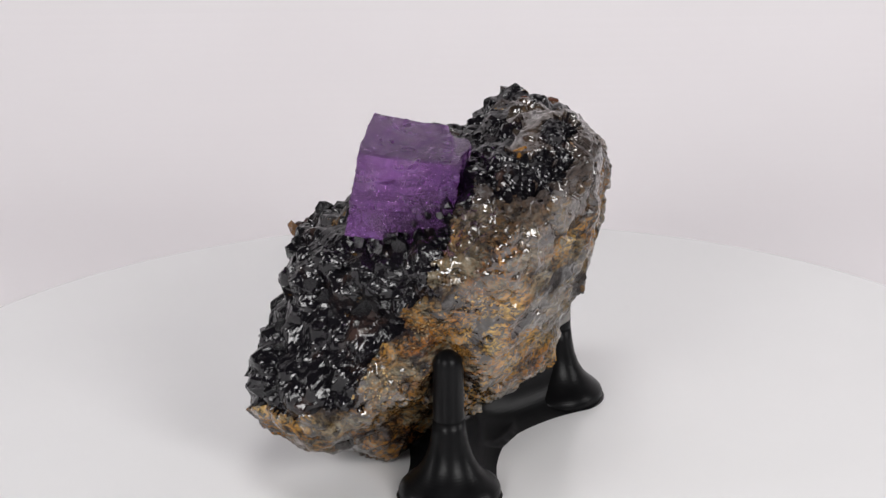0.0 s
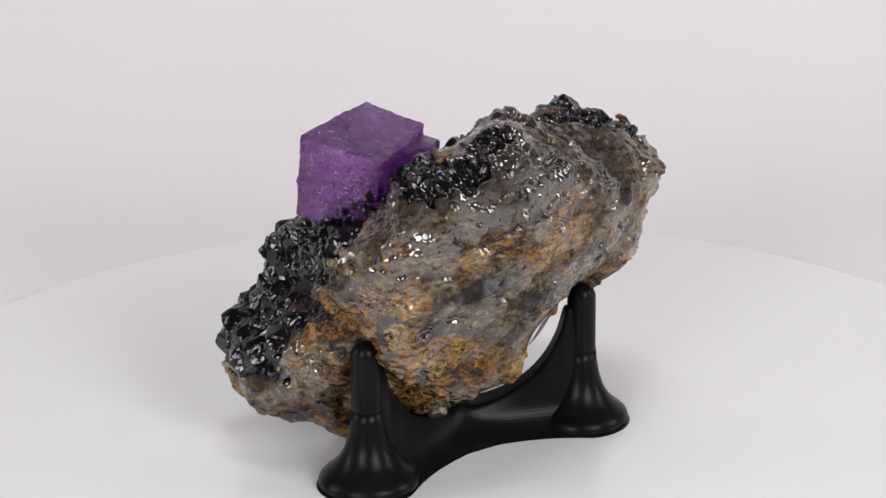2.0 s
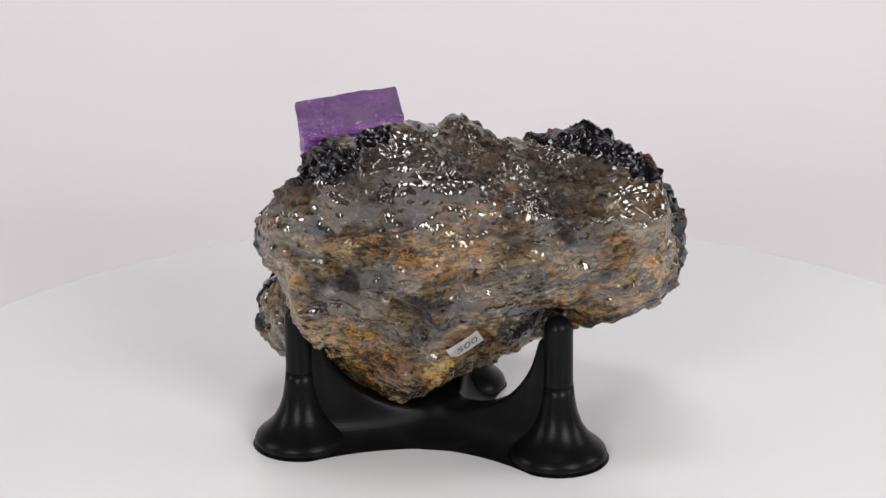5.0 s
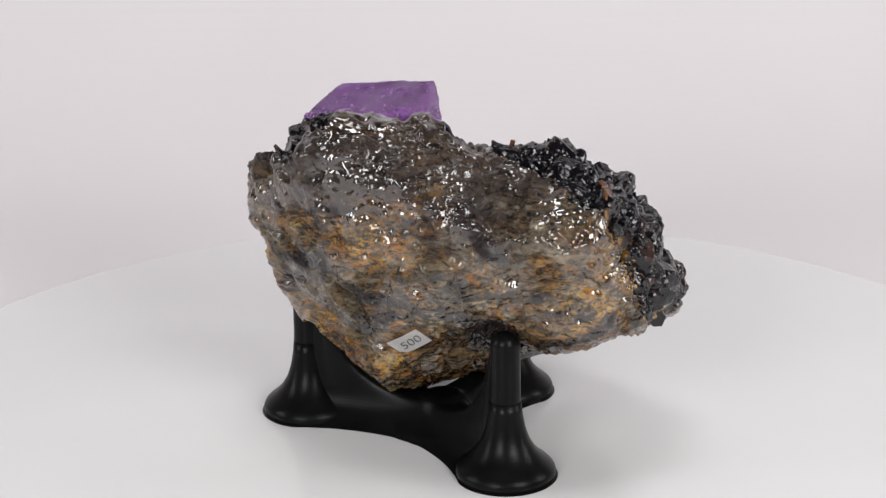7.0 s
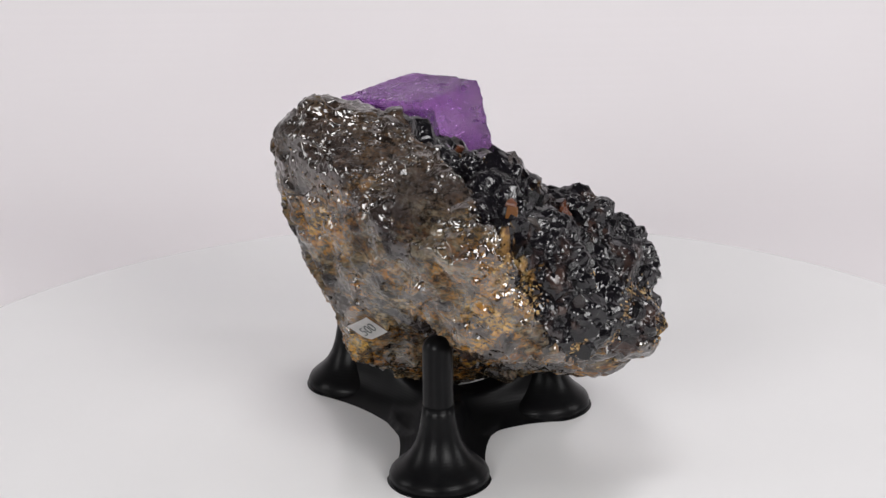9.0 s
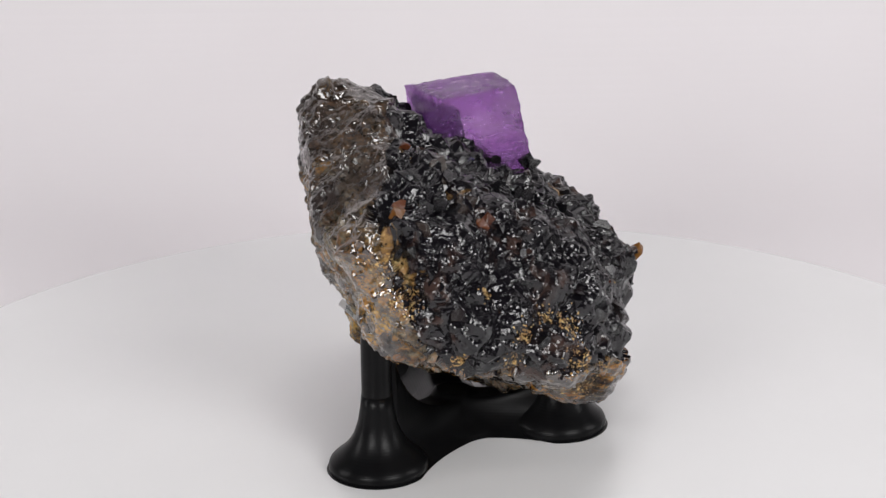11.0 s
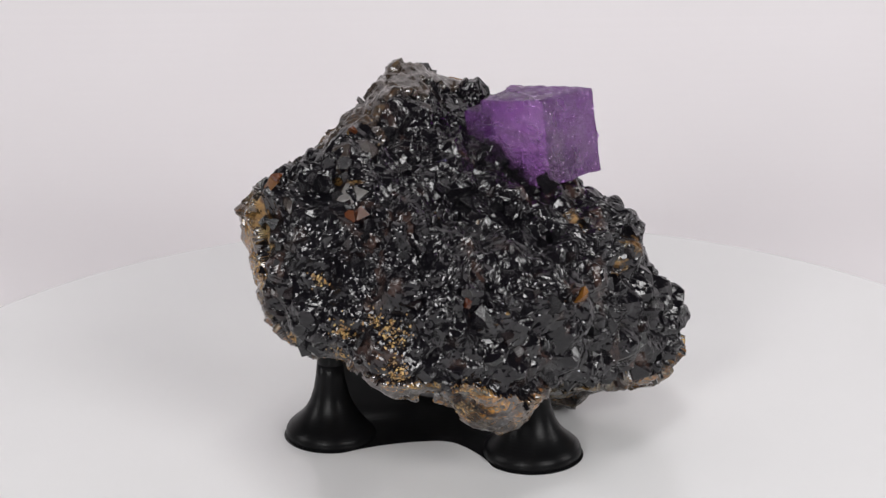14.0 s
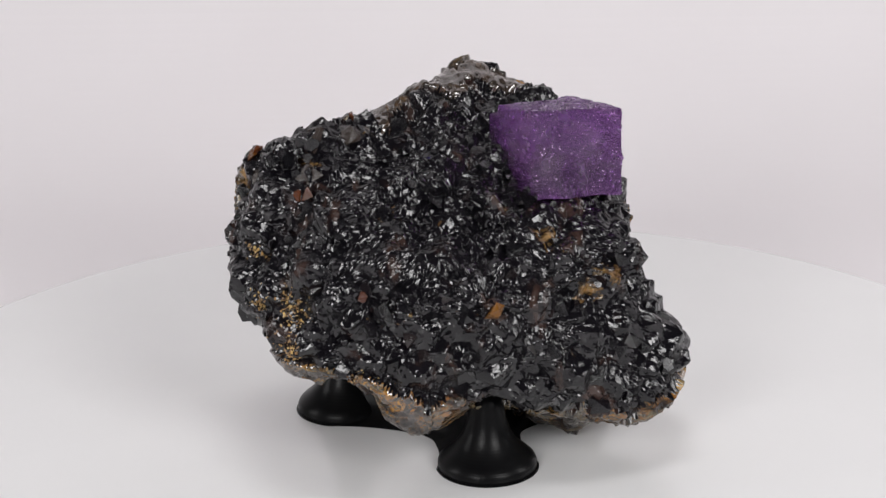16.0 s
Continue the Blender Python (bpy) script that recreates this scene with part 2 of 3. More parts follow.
def web(thing):
    """The fused web of the stand: three flared arms that rise from the hub to the pegs."""
    step = 0.45
    gx, gy = np.arange(-50, 52, step), np.arange(-70, 42, step)
    x, y = np.meshgrid(gx, gy, indexing="ij")
    z = np.full(x.shape, -9.0)
    for fx, fy, top in FEET.values():
        run = math.hypot(fx - HUB[0], fy - HUB[1])
        ux, uy = (fx - HUB[0]) / run, (fy - HUB[1]) / run
        s = np.clip((x - HUB[0]) * ux + (y - HUB[1]) * uy, 0, run)
        d = np.hypot(x - HUB[0] - ux * s, y - HUB[1] - uy * s)
        f = s / run
        g = np.clip((f - 0.05) / 0.82, 0, 1)
        h = 9.5 + (top - 13.0) * (1 - np.sqrt(1 - 0.985 * g ** 2.2))
        base = 13.6 + 5.0 * np.maximum(1 - f / 0.6, 0) ** 2 + 16.0 * np.maximum(f - 0.6, 0) ** 2
        thin = 3.6 + 1.5 * (1 - f) ** 2
        side = -4.2 * np.log(np.maximum(d - thin, 0.0004) / (base - thin))
        near = np.minimum(h, side) - 0.9 * np.exp(-np.abs(h - side) / 1.6)
        z = np.maximum(z, near) + 0.9 * np.exp(-np.abs(z - near) / 1.2) * (np.minimum(z, near) > 0)
    z = np.maximum(z, -0.6)
    for k in range(4):
        z[1:-1, 1:-1] = (z[1:-1, 1:-1] * 2 + z[:-2, 1:-1] + z[2:, 1:-1] + z[1:-1, :-2] + z[1:-1, 2:]) / 6
    index = {}
    verts, faces = [], []
    for i in range(len(gx) - 1):
        for j in range(len(gy) - 1):
            ring = ((i, j), (i + 1, j), (i + 1, j + 1), (i, j + 1))
            if max(z[q] for q in ring) > -0.55:
                for q in ring:
                    if q not in index:
                        index[q] = len(verts)
                        verts.append((gx[q[0]] * MM, gy[q[1]] * MM, z[q] * MM))
                faces.append([index[q] for q in ring])
    me = bpy.data.meshes.new("web")
    me.from_pydata(verts, [], faces)
    me.materials.append(PLASTIC)
    me.polygons.foreach_set("use_smooth", [True] * len(me.polygons))
    ob = new("web", me)
    ob.parent = thing


# ---- mineral specimen ----
CORE = (2.4, 2.4, 66.3)
# broken faces of the rock: the nearest point of each to the core, in millimetres
FACES_BACK = [(5, 49, -39), (7, 29, -61), (42, -7, -3), (9, 25, 45), (22, 62, -54), (35, 1, -16), (15, 13, -35), (24, 8, 37), (7, -59, -14), (35, 56, 2), (5, 23, -42), (11, -33, 48), (70, -29, 64), (18, -31, -39), (28, 4, -25), (34, -20, -17), (24, -126, -88), (39, -32, -5)]
FACES_FRONT = [(-20, -20, 29), (-62, -34, -43), (-56, 72, 41), (-6, 42, 30), (-37, 39, 11), (-18, 16, -50), (-49, -5, 16), (-15, -5, 26), (-28, -36, 21), (-14, 4, 22), (-10, 5, 27), (-84, -83, -8), (-63, -153, 7), (-52, 21, -4)]
# knobs and hollows: azimuth, elevation, spread in degrees, height in millimetres
KNOBS = [(-109, 5, 7, 2.9), (-42, -53, 7, 2.8), (51, -17, 7, 2.7), (153, 48, 7, 2.4), (-130, -25, 7, 2.1), (-127, 6, 7, 2.3), (135, 16, 7, 2.1), (10, 1, 10, 1.4), (-4, 48, 7, 1.7), (-84, 9, 7, 1.6), (44, 21, 7, 1.6), (-53, -11, 14, 0.8), (179, 35, 7, 1.5), (-100, 2, 7, 1.5), (156, -70, 7, 1.5), (135, -39, 7, 1.6)]
SPURS = [(35.5, -32.1, 111.5, 6), (-36.5, 40.4, 23.1, 9), (-58.5, -42.5, 28.2, 8), (-8.3, 55.2, 85.8, 7), (-54.1, 24.2, 62.0, 7), (14.8, -49.2, 102.0, 7), (20.0, 44.7, 100.1, 7), (36.7, 54.6, 92.5, 7), (-13.3, 70.9, 43.8, 7), (22.3, 68.1, 74.4, 7), (-49.8, -31.8, 64.2, 7), (19.9, 70.3, 50.9, 7), (-22.5, 60.6, 68.7, 7), (25.9, 28.9, 102.9, 7), (-53.2, -11.2, 65.8, 7), (27.5, -18.7, 26.0, 7), (-10.4, -61.8, 70.8, 7), (-60.5, -40.7, 19.6, 7), (-23.9, 62.5, 59.7, 7), (23.4, -6.2, 109.4, 7), (35.1, 42.7, 46.6, 7), (36.8, 56.4, 53.0, 7), (-30.1, -32.6, 5.0, 7), (-48.4, -37.0, 61.5, 7)]
HOLLOWS = [(138, 28, 14, -6.2), (18, -52, 10, -4.7), (-108, -13, 7, -5.9), (37, 58, 10, -3.7), (104, 39, 7, -4.9), (164, -42, 7, -3.9), (-157, 3, 10, -2.5), (-109, 19, 7, -3.4), (159, 24, 7, -2.5), (-122, -9, 7, -2.1), (106, -48, 7, -2.1), (178, -10, 7, -2.0), (-173, -62, 7, -2.0), (83, 32, 7, -2.0), (20, 28, 7, -1.9), (44, -45, 7, -1.7), (-153, -28, 7, -1.7), (-99, 71, 10, -1.2), (74, -5, 14, -0.8), (-90, -10, 7, -1.6), (-24, -4, 7, -1.5), (-102, 14, 7, -1.5), (117, -27, 7, -1.4), (-106, -44, 7, -1.4)]


def rock_radius(u):
    """Distance from the core to the rock's skin along unit rows u, in millimetres."""
    q = np.array(FACES_BACK + FACES_FRONT, float)
    m = q / (q ** 2).sum(1, keepdims=True)
    s = np.maximum(u @ m.T, 1e-9)
    top = s.max(1, keepdims=True)
    r = 1 / (top[:, 0] * ((s / top) ** 36).sum(1) ** (1 / 36))
    for az, el, spread, height in KNOBS + HOLLOWS:
        a, e = radians(az), radians(el)
        v = np.array((math.cos(a) * math.cos(e), math.sin(a) * math.cos(e), math.sin(e)))
        r += height * np.exp((u @ v - 1) / radians(spread) ** 2)
    for x, y, z, spread in SPURS:
        d = np.array((x, y, z)) - np.array(CORE)
        far = np.linalg.norm(d)
        near = np.maximum((u @ (d / far) - 1) / radians(spread) ** 2, -30)
        r += np.maximum(far - r, 0) * np.exp(near)
    return r


def crust(p, u):
    """How far, in millimetres, places p lie inside the black crystal crust."""
    x, y, z = p[:, 0], p[:, 1], p[:, 2]
    side = np.maximum((0.57 * z - x - 49) / 1.15, (y - 0.5 * x + 0.9 * z - 91 - 0.12 * np.maximum(x, 0) - 0.75 * np.maximum(x - 21, 0)) / 1.43)
    crest = z - 99 - np.maximum((y + 46) * 0.9, (y + 46) / 3)
    front = outward(u) @ np.array((-0.62, 0.71, 0.34))
    black = np.maximum(np.maximum(side, crest), np.minimum(front * 25 - 5 - np.maximum(x - 9, 0), z - 86))
    return np.minimum(black, z - 19 - 0.36 * np.maximum(y, 0) - 0.3 * np.maximum(-y - 22, 0))


def wobble(p, size):
    return np.array([noise.noise(Vector(q) / size) for q in p])


def intergrown(p, size):
    """Height of crystals grown into one another, blocks with three pairs of faces that lie alike over a neighbourhood."""
    cells = np.empty((len(p), 4, 3))
    for k, q in enumerate(p):
        cells[k] = noise.voronoi(Vector(q) / size)[1]
    d = p[:, None] / size - cells
    h = [np.modf(np.abs(np.sin(cells @ np.array(k))) * 4375.85)[0] for k in ((12.9, 78.2, 37.7), (39.3, 11.1, 83.1), (73.1, 52.2, 9.1))]
    a, b, c = [2.4 * np.sin(cells @ np.array(k) * 0.05 * size + 1.7 * i) + 0.9 * (h[i] - 0.5) for i, k in enumerate(((1.1, 0.7, -0.4), (-0.5, 1.2, 0.8), (0.9, -0.6, 1.0)))]
    sa, ca, sb, cb, sc, cc = np.sin(a), np.cos(a), np.sin(b), np.cos(b), np.sin(c), np.cos(c)
    axes = ((cb * cc, cb * sc, -sb), (sa * sb * cc - ca * sc, sa * sb * sc + ca * cc, sa * cb), (ca * sb * cc + sa * sc, ca * sb * sc - sa * cc, ca * cb))
    far = np.max([np.abs(d[..., 0] * x + d[..., 1] * y + d[..., 2] * z) * w for (x, y, z), w in zip(axes, (1.0, 1.15, 0.85))], axis=0)
    return (0.45 * h[0] - far).max(1) * size


def facets(p, size):
    """Height of tilted flat facets, one for each cell of about that size."""
    out = np.empty(len(p))
    for k, q in enumerate(p):
        v = Vector(q) / size
        c = noise.voronoi(v)[1][0]
        out[k] = (v - c).dot(noise.noise_vector(c * 7.3)) + 0.5 * noise.noise(c * 3.1)
    return out * size


STICKER = Vector((32.3, -7.4, 42.2))


def skin(u):
    """Places on the rough rock along unit rows u, and whether they are crust."""
    p = np.array(CORE) + u * rock_radius(u)[:, None]
    black = crust(p, u) + 5.0 * wobble(p, 9.0) + 2.5 * wobble(p + 50, 3.0)
    flat = np.clip((np.linalg.norm(p - np.array(STICKER), axis=1) - 7) / 3, 0, 1)
    rough = 0.3 * facets(p, 10.0) + 0.36 * (intergrown(p + 5, 6.0) + 1.0) + 0.42 * (intergrown(p + 17, 2.4) + 0.4) + 0.2 * facets(p + 71, 1.4) + 0.7 * wobble(p, 8.0) + 0.16 * wobble(p + 90, 1.3)
    dark = p[black > 0]
    rough[black > 0] = 0.85 * intergrown(dark, 8.5) + np.where(dark[:, 2] < 58, 0.32, 0.5) * intergrown(dark + 40, 3.0) + 1.4 * wobble(dark, 14.0) - 0.2
    for x, y, top in FEET.values():
        d = np.hypot(p[:, 0] - x, p[:, 1] - y)
        rough -= np.where(p[:, 2] < top + 3, 7.5, 0) * np.exp(-(d / 6.0) ** 2) * (top > 40)
    return p + outward(u) * (rough * flat)[:, None], black


def unit_rows(n, rng):
    v = rng.normal(size=(n, 3))
    return v / np.linalg.norm(v, axis=1, keepdims=True)


def outward(u):
    """Unit normals of the smooth rock along unit rows u."""
    a = np.cross(u, (0.3, 0.5, 0.81))
    a /= np.linalg.norm(a, axis=1, keepdims=True)
    b = np.cross(u, a)
    at = lambda w: w / np.linalg.norm(w, axis=1, keepdims=True) * rock_radius(w / np.linalg.norm(w, axis=1, keepdims=True))[:, None]
    n = np.cross(at(u + 0.03 * a) - at(u - 0.03 * a), at(u + 0.03 * b) - at(u - 0.03 * b))
    n /= np.linalg.norm(n, axis=1, keepdims=True)
    return n * np.sign((n * u).sum(1))[:, None]


def shard(rng, points, stretch):
    """A broken convex crystal about one unit across."""
    bm = bmesh.new()
    v = unit_rows(points, rng) * rng.uniform(0.42, 0.55, (points, 1)) * np.array(stretch)
    for q in v:
        bm.verts.new(q)
    bmesh.ops.convex_hull(bm, input=bm.verts[:])
    for q in [q for q in bm.verts if not q.link_faces]:
        bm.verts.remove(q)
    bmesh.ops.recalc_face_normals(bm, faces=bm.faces)
    return bm


def tetrahedral(rng, cut):
    """A truncated tetrahedron about one unit across."""
    bm = bmesh.new()
    corners = [Vector(c) for c in ((1, 1, 1), (1, -1, -1), (-1, 1, -1), (-1, -1, 1))]
    stretch = Vector(rng.uniform(0.8, 1.15, 3))
    for a, b in itertools.permutations(corners, 2):
        bm.verts.new(a.lerp(b, cut * rng.uniform(0.75, 1.25)) * stretch * 0.42)
    bmesh.ops.convex_hull(bm, input=bm.verts[:])
    bmesh.ops.recalc_face_normals(bm, faces=bm.faces)
    return bm


def turned(rng, normal, lean):
    """A random turn whose z axis stays near the normal."""
    n = Vector(normal) + Vector(rng.normal(size=3)) * lean
    return n.to_track_quat("Z", "Y").to_matrix() @ Euler((0, 0, rng.uniform(0, 6.283))).to_matrix()


def grown(rng, place, stray):
    """A turn shared by the crystals of one neighbourhood, with some that stray from it."""
    cell = noise.voronoi(Vector(place) / 12.0)[1][0]
    if rng.uniform() < stray:
        return Euler(rng.uniform(0, 6.283, 3)).to_matrix()
    kin = noise.noise_vector(cell * 5.7) * 9
    return Euler((kin.x + rng.normal() * 0.12, kin.y + rng.normal() * 0.12, kin.z + rng.normal() * 0.12)).to_matrix()


def scatter(name, kinds, places, normals, sizes, lean, sink, mat, parent, label, rng):
    """Many small broken pieces joined into one mesh."""
    verts, faces = [], []
    shapes = []
    for bm in kinds:
        bm.verts.ensure_lookup_table()
        bm.verts.index_update()
        shapes.append((np.array([v.co for v in bm.verts]), [[v.index for v in f.verts] for f in bm.faces]))
        bm.free()
    count = 0
    for p, n, s in zip(places, normals, sizes):
        co, fs = shapes[rng.integers(len(shapes))]
        m = np.array(grown(rng, p, 0.35) if lean is None else turned(rng, n, lean))
        verts.append((co * s) @ m.T + p + n * s * sink)
        faces += [[i + count for i in f] for f in fs]
        count += len(co)
    me = bpy.data.meshes.new(name)
    me.from_pydata((np.concatenate(verts) * MM).tolist(), [], faces)
    me.materials.append(mat)
    ob = new(name, me)
    ob.parent = parent
    return tagged(ob, label, kind="stuff")


CUBE_POSE = pose(-12.5 * MM, -31 * MM, 106 * MM, 5, 8, -5)
# the four upper corners of the fluorite in millimetres, and the way its edges run down
CUBE_TOP = [Vector(c) for c in ((-27.9, -44.4, 106.1), (2.2, -48.6, 102.6), (-1.4, -15.6, 105.6), (-24.5, -11.8, 109.3))]
CUBE_DOWN = Vector((-5.0, 3.2, -26.5))


def near_cube(p, grow=0.0):
    """Whether places in millimetres lie in the fluorite cube."""
    m = CUBE_POSE.inverted()
    q = np.array([m @ (Vector(c) * MM) for c in p]) / MM
    return (np.abs(q[:, 0]) < 15 + grow) & (np.abs(q[:, 1]) < 17 + grow) & (q[:, 2] > -27) & (q[:, 2] < grow)


def in_cube(a, b, c):
    """A place in the fluorite, from shares along its two upper sides and down."""
    p, q, r, w = CUBE_TOP
    return p * (1 - a) * (1 - b) + q * a * (1 - b) + r * a * b + w * (1 - a) * b + CUBE_DOWN * c


def fluorite(thing):
    """A cube with stepped, frosted faces and softly broken edges."""
    bm = bmesh.new()
    bmesh.ops.create_cube(bm, size=1)
    bmesh.ops.subdivide_edges(bm, edges=bm.edges[:], cuts=63, use_grid_fill=True)
    for v in bm.verts:
        c = in_cube(v.co.x + 0.5, v.co.y + 0.5, 0.5 - v.co.z)
        n = Vector([round(a * 2.0, 3) if abs(a) > 0.499 else 0 for a in v.co])
        edge = sum(1 for a in v.co if abs(a) > 0.499)
        flow = Vector((c.x / 9, c.y / 9, c.z / 3.2)) if abs(n.z) < 0.5 else Vector((c.x / 3.4, c.y / 9, c.z / 4))
        step = math.floor(4.0 * noise.noise(flow)) * 0.16 + 0.14 * noise.noise(c / 0.9) + 0.5 * noise.noise(c / 9)
        wear = 0.45 * (edge - 1) * (0.7 + 1.3 * noise.noise(c / 2.2))
        v.co = (c + n.normalized() * (step - wear)) * MM
    part("fluorite_cube", bm, FLUORITE, thing, "translucent purple fluorite cube")
    # a lower wedge of fluorite grown against one side
    bm = bmesh.new()
    for q in (CUBE_TOP[1] + Vector((-3, 2, -1.2)), CUBE_TOP[2] + Vector((-5, 1.5, -3.2)), Vector((4.6, -16.4, 101.6)), Vector((5.4, -22, 101.2))):
        bm.verts.new(q * MM)
        bm.verts.new((q + CUBE_DOWN * 0.8) * MM)
    bmesh.ops.convex_hull(bm, input=bm.verts[:])
    bmesh.ops.bevel(bm, geom=bm.edges[:], offset=0.0004, segments=2, affect="EDGES")
    part("fluorite_intergrowth", bm, FLUORITE, thing, "small purple fluorite wedge grown onto the large cube")


def sticker(thing):
    bm = bmesh.new()
    ax = Vector((1.0, 9.6, 5.7)).normalized()
    ay = Vector((5.5, -3.0, 6.0))
    ay = (ay - ax * ay.dot(ax)).normalized()
    m = Matrix((ax, ay, ax.cross(ay))).transposed().to_4x4()
    m.translation = (STICKER + ax.cross(ay) * 1.5) * MM
    for x in (-5.6, -2.8, 0, 2.8, 5.6):
        for y in (-4.3, 4.3):
            bm.verts.new((x * MM, y * MM, -0.008 * x * x * MM))
    bm.verts.ensure_lookup_table()
    for k in range(4):
        bm.faces.new([bm.verts[i] for i in (2 * k, 2 * k + 2, 2 * k + 3, 2 * k + 1)])
    bmesh.ops.solidify(bm, geom=bm.faces[:], thickness=0.00012)
    label = part("price_sticker", bm, PAPER, thing, "white paper sticker with a handwritten number")
    label.matrix_local = m
    text = bpy.data.curves.new("number", "FONT")
    text.body, text.size, text.extrude, text.shear = "500", 0.0052, 0.00004, 0.25
    text.align_x, text.align_y, text.offset = "CENTER", "CENTER", -0.00009
    ob = new("number_curve", text)
    mesh = bpy.data.meshes.new_from_object(ob.evaluated_get(bpy.context.evaluated_depsgraph_get()))
    bpy.data.objects.remove(ob)
    mesh.materials.clear()
    mesh.materials.append(INK)
    number = new("written_number", mesh)
    number.parent = label
    number.matrix_local = pose(0.0002, -0.0002, 0.00022, 0, 0, 4)


# smoky, amber, red-brown and violet crystals, and ochre coatings: x, y, z, size in millimetres
SMOKY = [(-53, 9.5, 44, 11), (-58, -12, 34, 10), (-33, 47, 58, 9), (-53, 9, 37, 10), (-54, -36, 39, 9), (-30, 50, 55, 8), (-23, 57, 59, 9), (23, 41, 97, 13), (-58, -24, 42, 8), (-45, 28, 38, 9)]
AMBER = [(18, -38.5, 103, 8), (-49, 20.6, 61.5, 8), (-41, 34, 30.5, 6), (32, 50, 91, 6)]
RED = [(21, 21, 99.5, 5), (6, 51, 87, 6), (8, 51.5, 86, 5), (-28, 50.5, 65, 5), (30, 47, 92, 5)]
GOLD = [(35.5, 59, 69, 6), (10.7, 63.6, 70.7, 3), (40.5, 55.8, 77.5, 6), (33.5, 60, 68, 6), (-6.5, 67, 63, 4), (-15, 65, 58, 5), (2, 71.4, 58.5, 5), (-12.4, 66, 60, 4), (-14, 66.5, 48, 7), (20, 66, 50, 6), (5, 68, 47, 6), (-30, 55, 38, 6), (-26, 48, 26, 7), (-3, -57, 40, 9), (-22, -56, 38, 8), (6, -58, 64, 9), (-10, -57, 55, 8)]


def specimen():
    thing = tagged(new("mineral_specimen"), "dark rock specimen with black crystals and a purple cube", "mineral specimen")
    rng = np.random.default_rng(4)
    ball = bmesh.new()
    bmesh.ops.create_icosphere(ball, subdivisions=8, radius=1)
    ball.verts.index_update()
    u = np.array([v.co for v in ball.verts])
    u /= np.linalg.norm(u, axis=1, keepdims=True)
    tri = np.array([[v.index for v in f.verts] for f in ball.faces])
    ball.free()
    p, black = skin(u)
    dark = black[tri].mean(1) > 0
    for name, pick, mat, label in (("rock_matrix", ~dark, ROCK, "brown and grey rock matrix with rusty stains"), ("crystal_crust", dark, CRUST, "glossy black crystal crust")):
        used, inverse = np.unique(tri[pick], return_inverse=True)
        me = bpy.data.meshes.new(name)
        me.from_pydata((p[used] * MM).tolist(), [], inverse.reshape(-1, 3).tolist())
        me.materials.append(mat)
        me.polygons.foreach_set("use_smooth", [name == "rock_matrix"] * len(me.polygons))
        ob = new(name, me)
        ob.parent = thing
        tagged(ob, label)
    fluorite(thing)
    sticker(thing)

    # single black crystals that stand out of the crust
    kinds = []
    for k in range(10):
        bm = tetrahedral(rng, rng.uniform(0.16, 0.34)) if k % 5 < 3 else shard(rng, int(rng.integers(9, 14)), (1, rng.uniform(0.75, 1.0), rng.uniform(0.7, 0.95)))
        me = bpy.data.meshes.new("crystal")
        bm.to_mesh(me)
        bm.free()
        me.materials.append(CRYSTAL)
        kinds.append(me)

    def crystal(place, normal, size, lean, mesh, name="crystal"):
        ob = new(name, mesh)
        ob.parent = thing
        m = (grown(rng, place, 0.3) if lean is None else turned(rng, normal, lean)).to_4x4()
        m.translation = Vector(place) * MM
        ob.matrix_local = m @ Matrix.Diagonal((size * MM, size * MM, size * MM, 1))
        return ob

    def tinted(places, name, mat, label, sink=-0.16, points=11):
        for k, (x, y, z, size) in enumerate(places):
            bm = shard(rng, points, (1, 0.85, 0.6))
            me = bpy.data.meshes.new(name)
            bm.to_mesh(me)
            bm.free()
            me.materials.append(mat)
            d = np.array((x, y, z)) - np.array(CORE)
            d /= np.linalg.norm(d)
            at = np.array(CORE) + d * (rock_radius(d[None])[0] + sink * size - 0.5)
            tagged(crystal(at, outward(d[None])[0], size, 0.2, me, name), label)

    tinted(SMOKY, "smoky_crystal", GREY_CRYSTAL, "smoky grey glassy crystal", -0.3)
    tinted(AMBER, "amber_crystal", AMBER_CRYSTAL, "amber translucent crystal", -0.2)
    tinted(RED, "red_crystal", RED_CRYSTAL, "red-brown resinous crystal", -0.2)
    tinted([(22.5, 40.5, 97.5, 19), (18, 30, 99, 14), (12, 48, 90, 14), (27, 52, 86, 13)], "brown_crystal", BROWN_CRYSTAL, "smoky brown rounded crystal", -0.34, 16)
    tinted([(-3, 11, 92.5, 8)], "violet_crystal", VIOLET_CRYSTAL, "dark violet glassy crystal")

    w = unit_rows(9000, rng)
    q = np.array(CORE) + w * rock_radius(w)[:, None]
    ok = (crust(q, w) > 2) & ~near_cube(q, 1.0) & (rng.uniform(size=len(q)) < (rock_radius(w) / 75) ** 2)
    w, q = w[ok], q[ok]
    nn = outward(w)
    kept = []
    for k in range(len(q)):
        size = rng.uniform(3.6, 6.4) + (1.6 if q[k][2] < 62 else 0.0)
        if all(np.linalg.norm(q[k] - q[j]) > 0.34 * (size + s) for j, s in kept):
            kept.append((k, size))
        if len(kept) == 150:
            break
    for k, size in kept:
        crystal(q[k] + nn[k] * (rng.uniform(-0.42, -0.24) * size - 1.0), nn[k], size, None, kinds[rng.integers(10)])
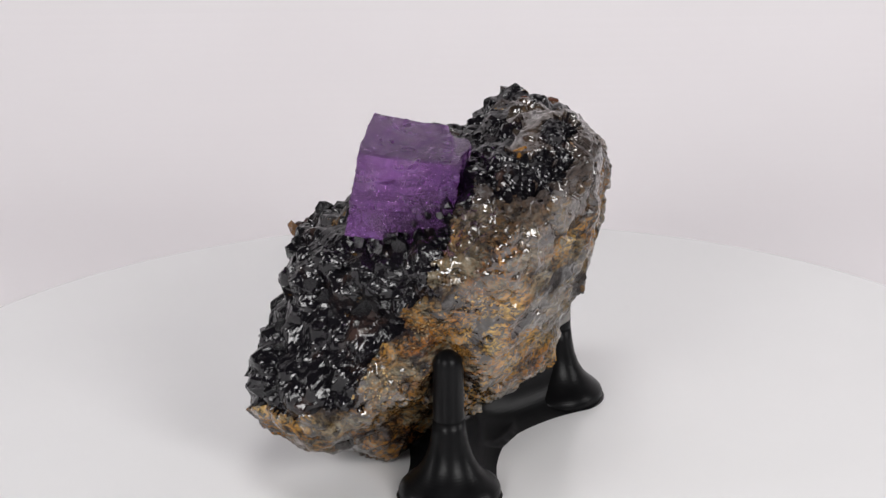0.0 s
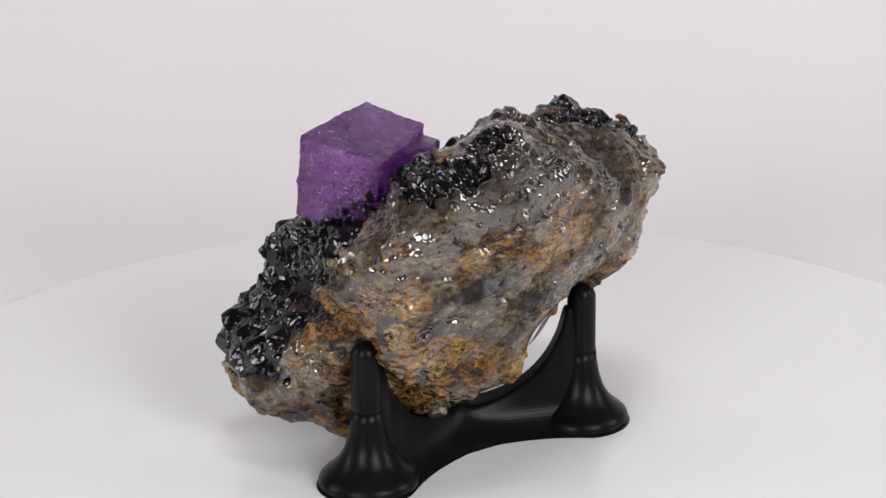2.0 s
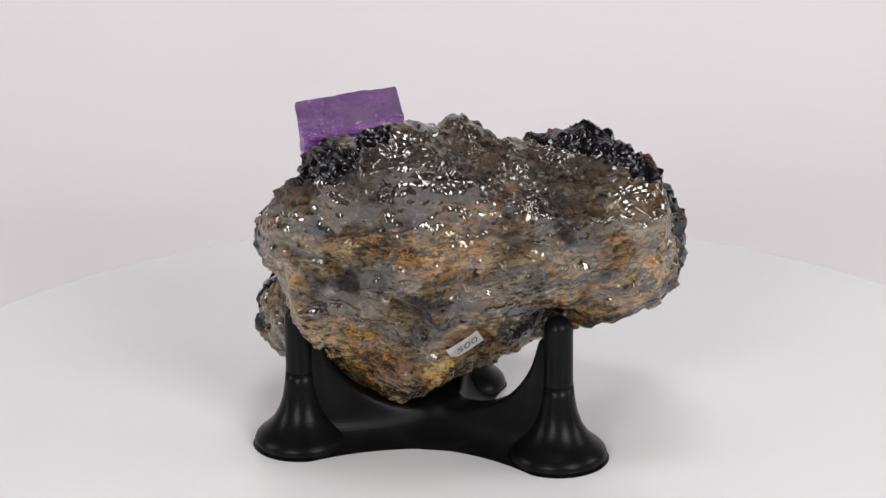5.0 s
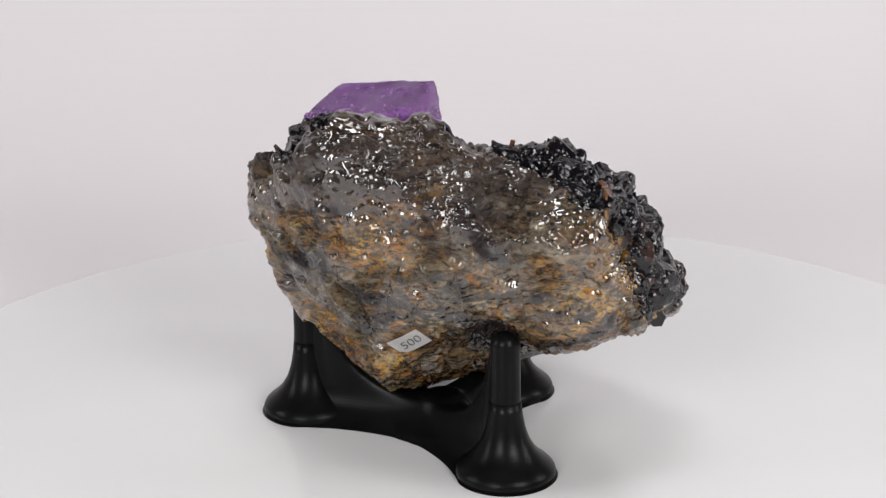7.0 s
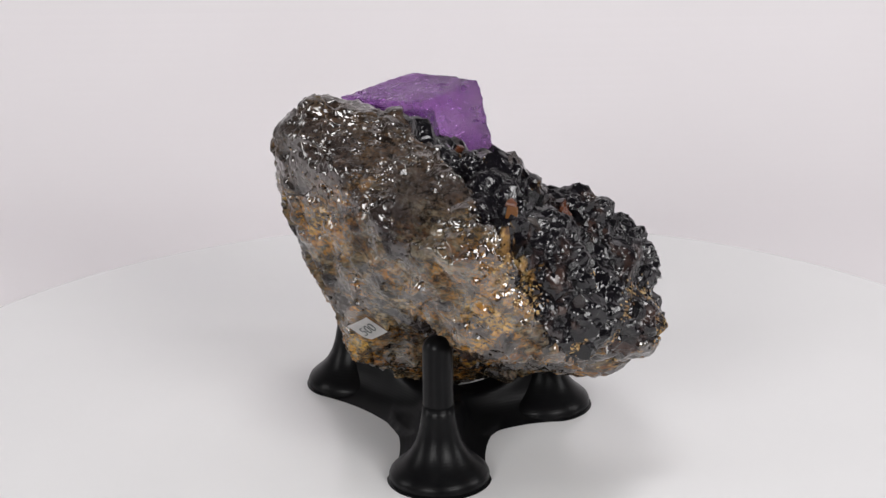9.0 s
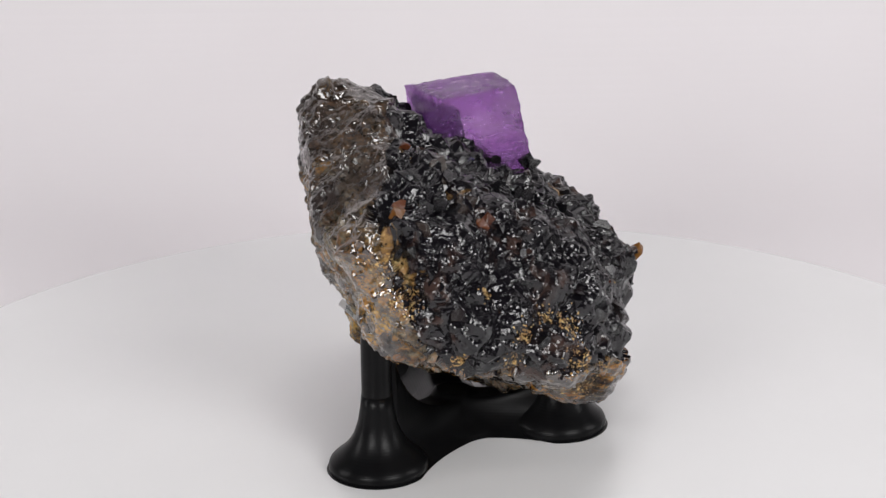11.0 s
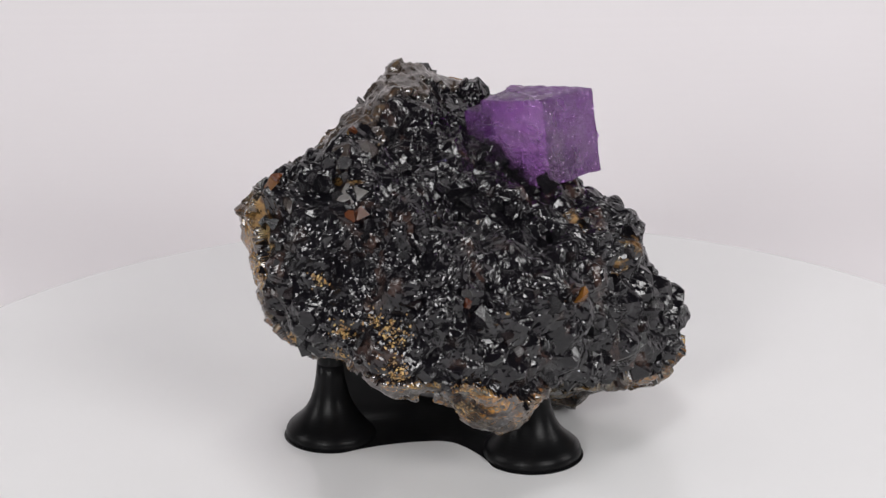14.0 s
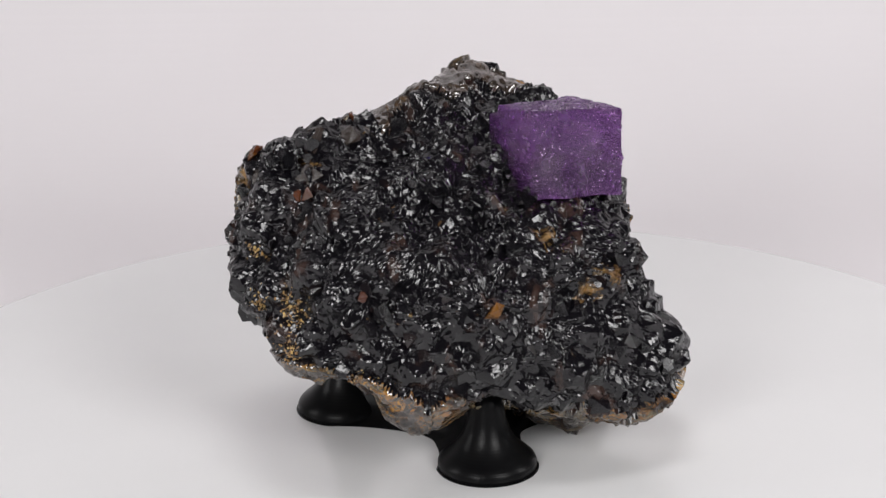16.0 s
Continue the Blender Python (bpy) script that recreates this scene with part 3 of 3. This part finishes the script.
    # dark crystals crowded against the foot of the fluorite
    for k in range(22):
        r = rng.uniform(0, 1)
        a, b = ((1.0, r), (r, 1.02), (0.3 + 0.7 * r, -0.02))[k % 3]
        crystal(in_cube(a, b, rng.uniform(0.88, 1.1)), (0, 0, 1), rng.uniform(4, 6.5), None, kinds[rng.integers(10)])
    # and some that the fluorite has grown round
    for k in range(30):
        a = rng.uniform(0.4, 1.0)
        c = 0.95 - 0.6 * (a - 0.4) / 0.6 * rng.uniform(0.2, 1)
        crystal(in_cube(a, (-0.03, 1.03)[k % 2], c), (0, 0, 1), rng.uniform(3, 4.8), None, kinds[rng.integers(10)])
    for place, size in (((-3, -6, 91), 9), ((3, -8, 88), 8), ((-9, -7, 86), 8), ((-14, -5, 83), 7), ((6, -13, 90), 7), ((-20, -5, 80), 6)):
        crystal(place, (0, 0, 1), size, None, kinds[rng.integers(10)])

    # fine crystals between them
    w = unit_rows(16000, rng)
    q, black = skin(w)
    ok = (black > -0.5) & (rng.uniform(size=len(q)) < (rock_radius(w) / 75) ** 2)
    w, q = w[ok][:900], q[ok][:900]
    scatter("crystal_grit", [tetrahedral(rng, 0.22) for k in range(4)] + [shard(rng, 9, (1, 0.8, 0.7)) for k in range(6)], q, outward(w), rng.uniform(1.15, 1.85, len(q)) ** 2, None, -0.26, CRYSTAL, thing, "fine glittering black crystals", rng)

    # flakes on the broken rock
    w = unit_rows(4000, rng)
    q, black = skin(w)
    ok = (black < 0.5) & (np.linalg.norm(q - np.array(STICKER), axis=1) > 8)
    w, q = w[ok], q[ok]
    scatter("rock_grit", [shard(rng, 8, (1.4, 0.6, 0.35)) for k in range(8)], q, outward(w), rng.uniform(0.5, 1.2, len(q)) ** 2 + 0.3, 0.35, -0.25, CHIP, thing, "brown and rusty rock flakes", rng)

    # ochre coatings
    w, sizes = [], []
    for x, y, z, size in GOLD:
        for k in range(int(size * 18)):
            d = np.array((x, y, z)) + rng.normal(size=3) * size * 0.33 - np.array(CORE)
            w.append(d / np.linalg.norm(d))
    w = np.array(w)
    q, _ = skin(w)
    scatter("ochre_crust", [shard(rng, 12, (1.2, 0.9, 0.5)) for k in range(6)], q, outward(w), rng.uniform(0.5, 1.25, len(q)) ** 2, 0.3, -0.2, OCHRE, thing, "golden ochre crumbs", rng)
    return thing


TABLE = turntable()
STAND = stand()
SPECIMEN = specimen()


def motions():
    for thing in (TABLE, STAND, SPECIMEN):
        walk(thing, [(k / 2, pose(0, 0, 0, 0, 0, TURN * k / 2)) for k in range(33)])


motions()
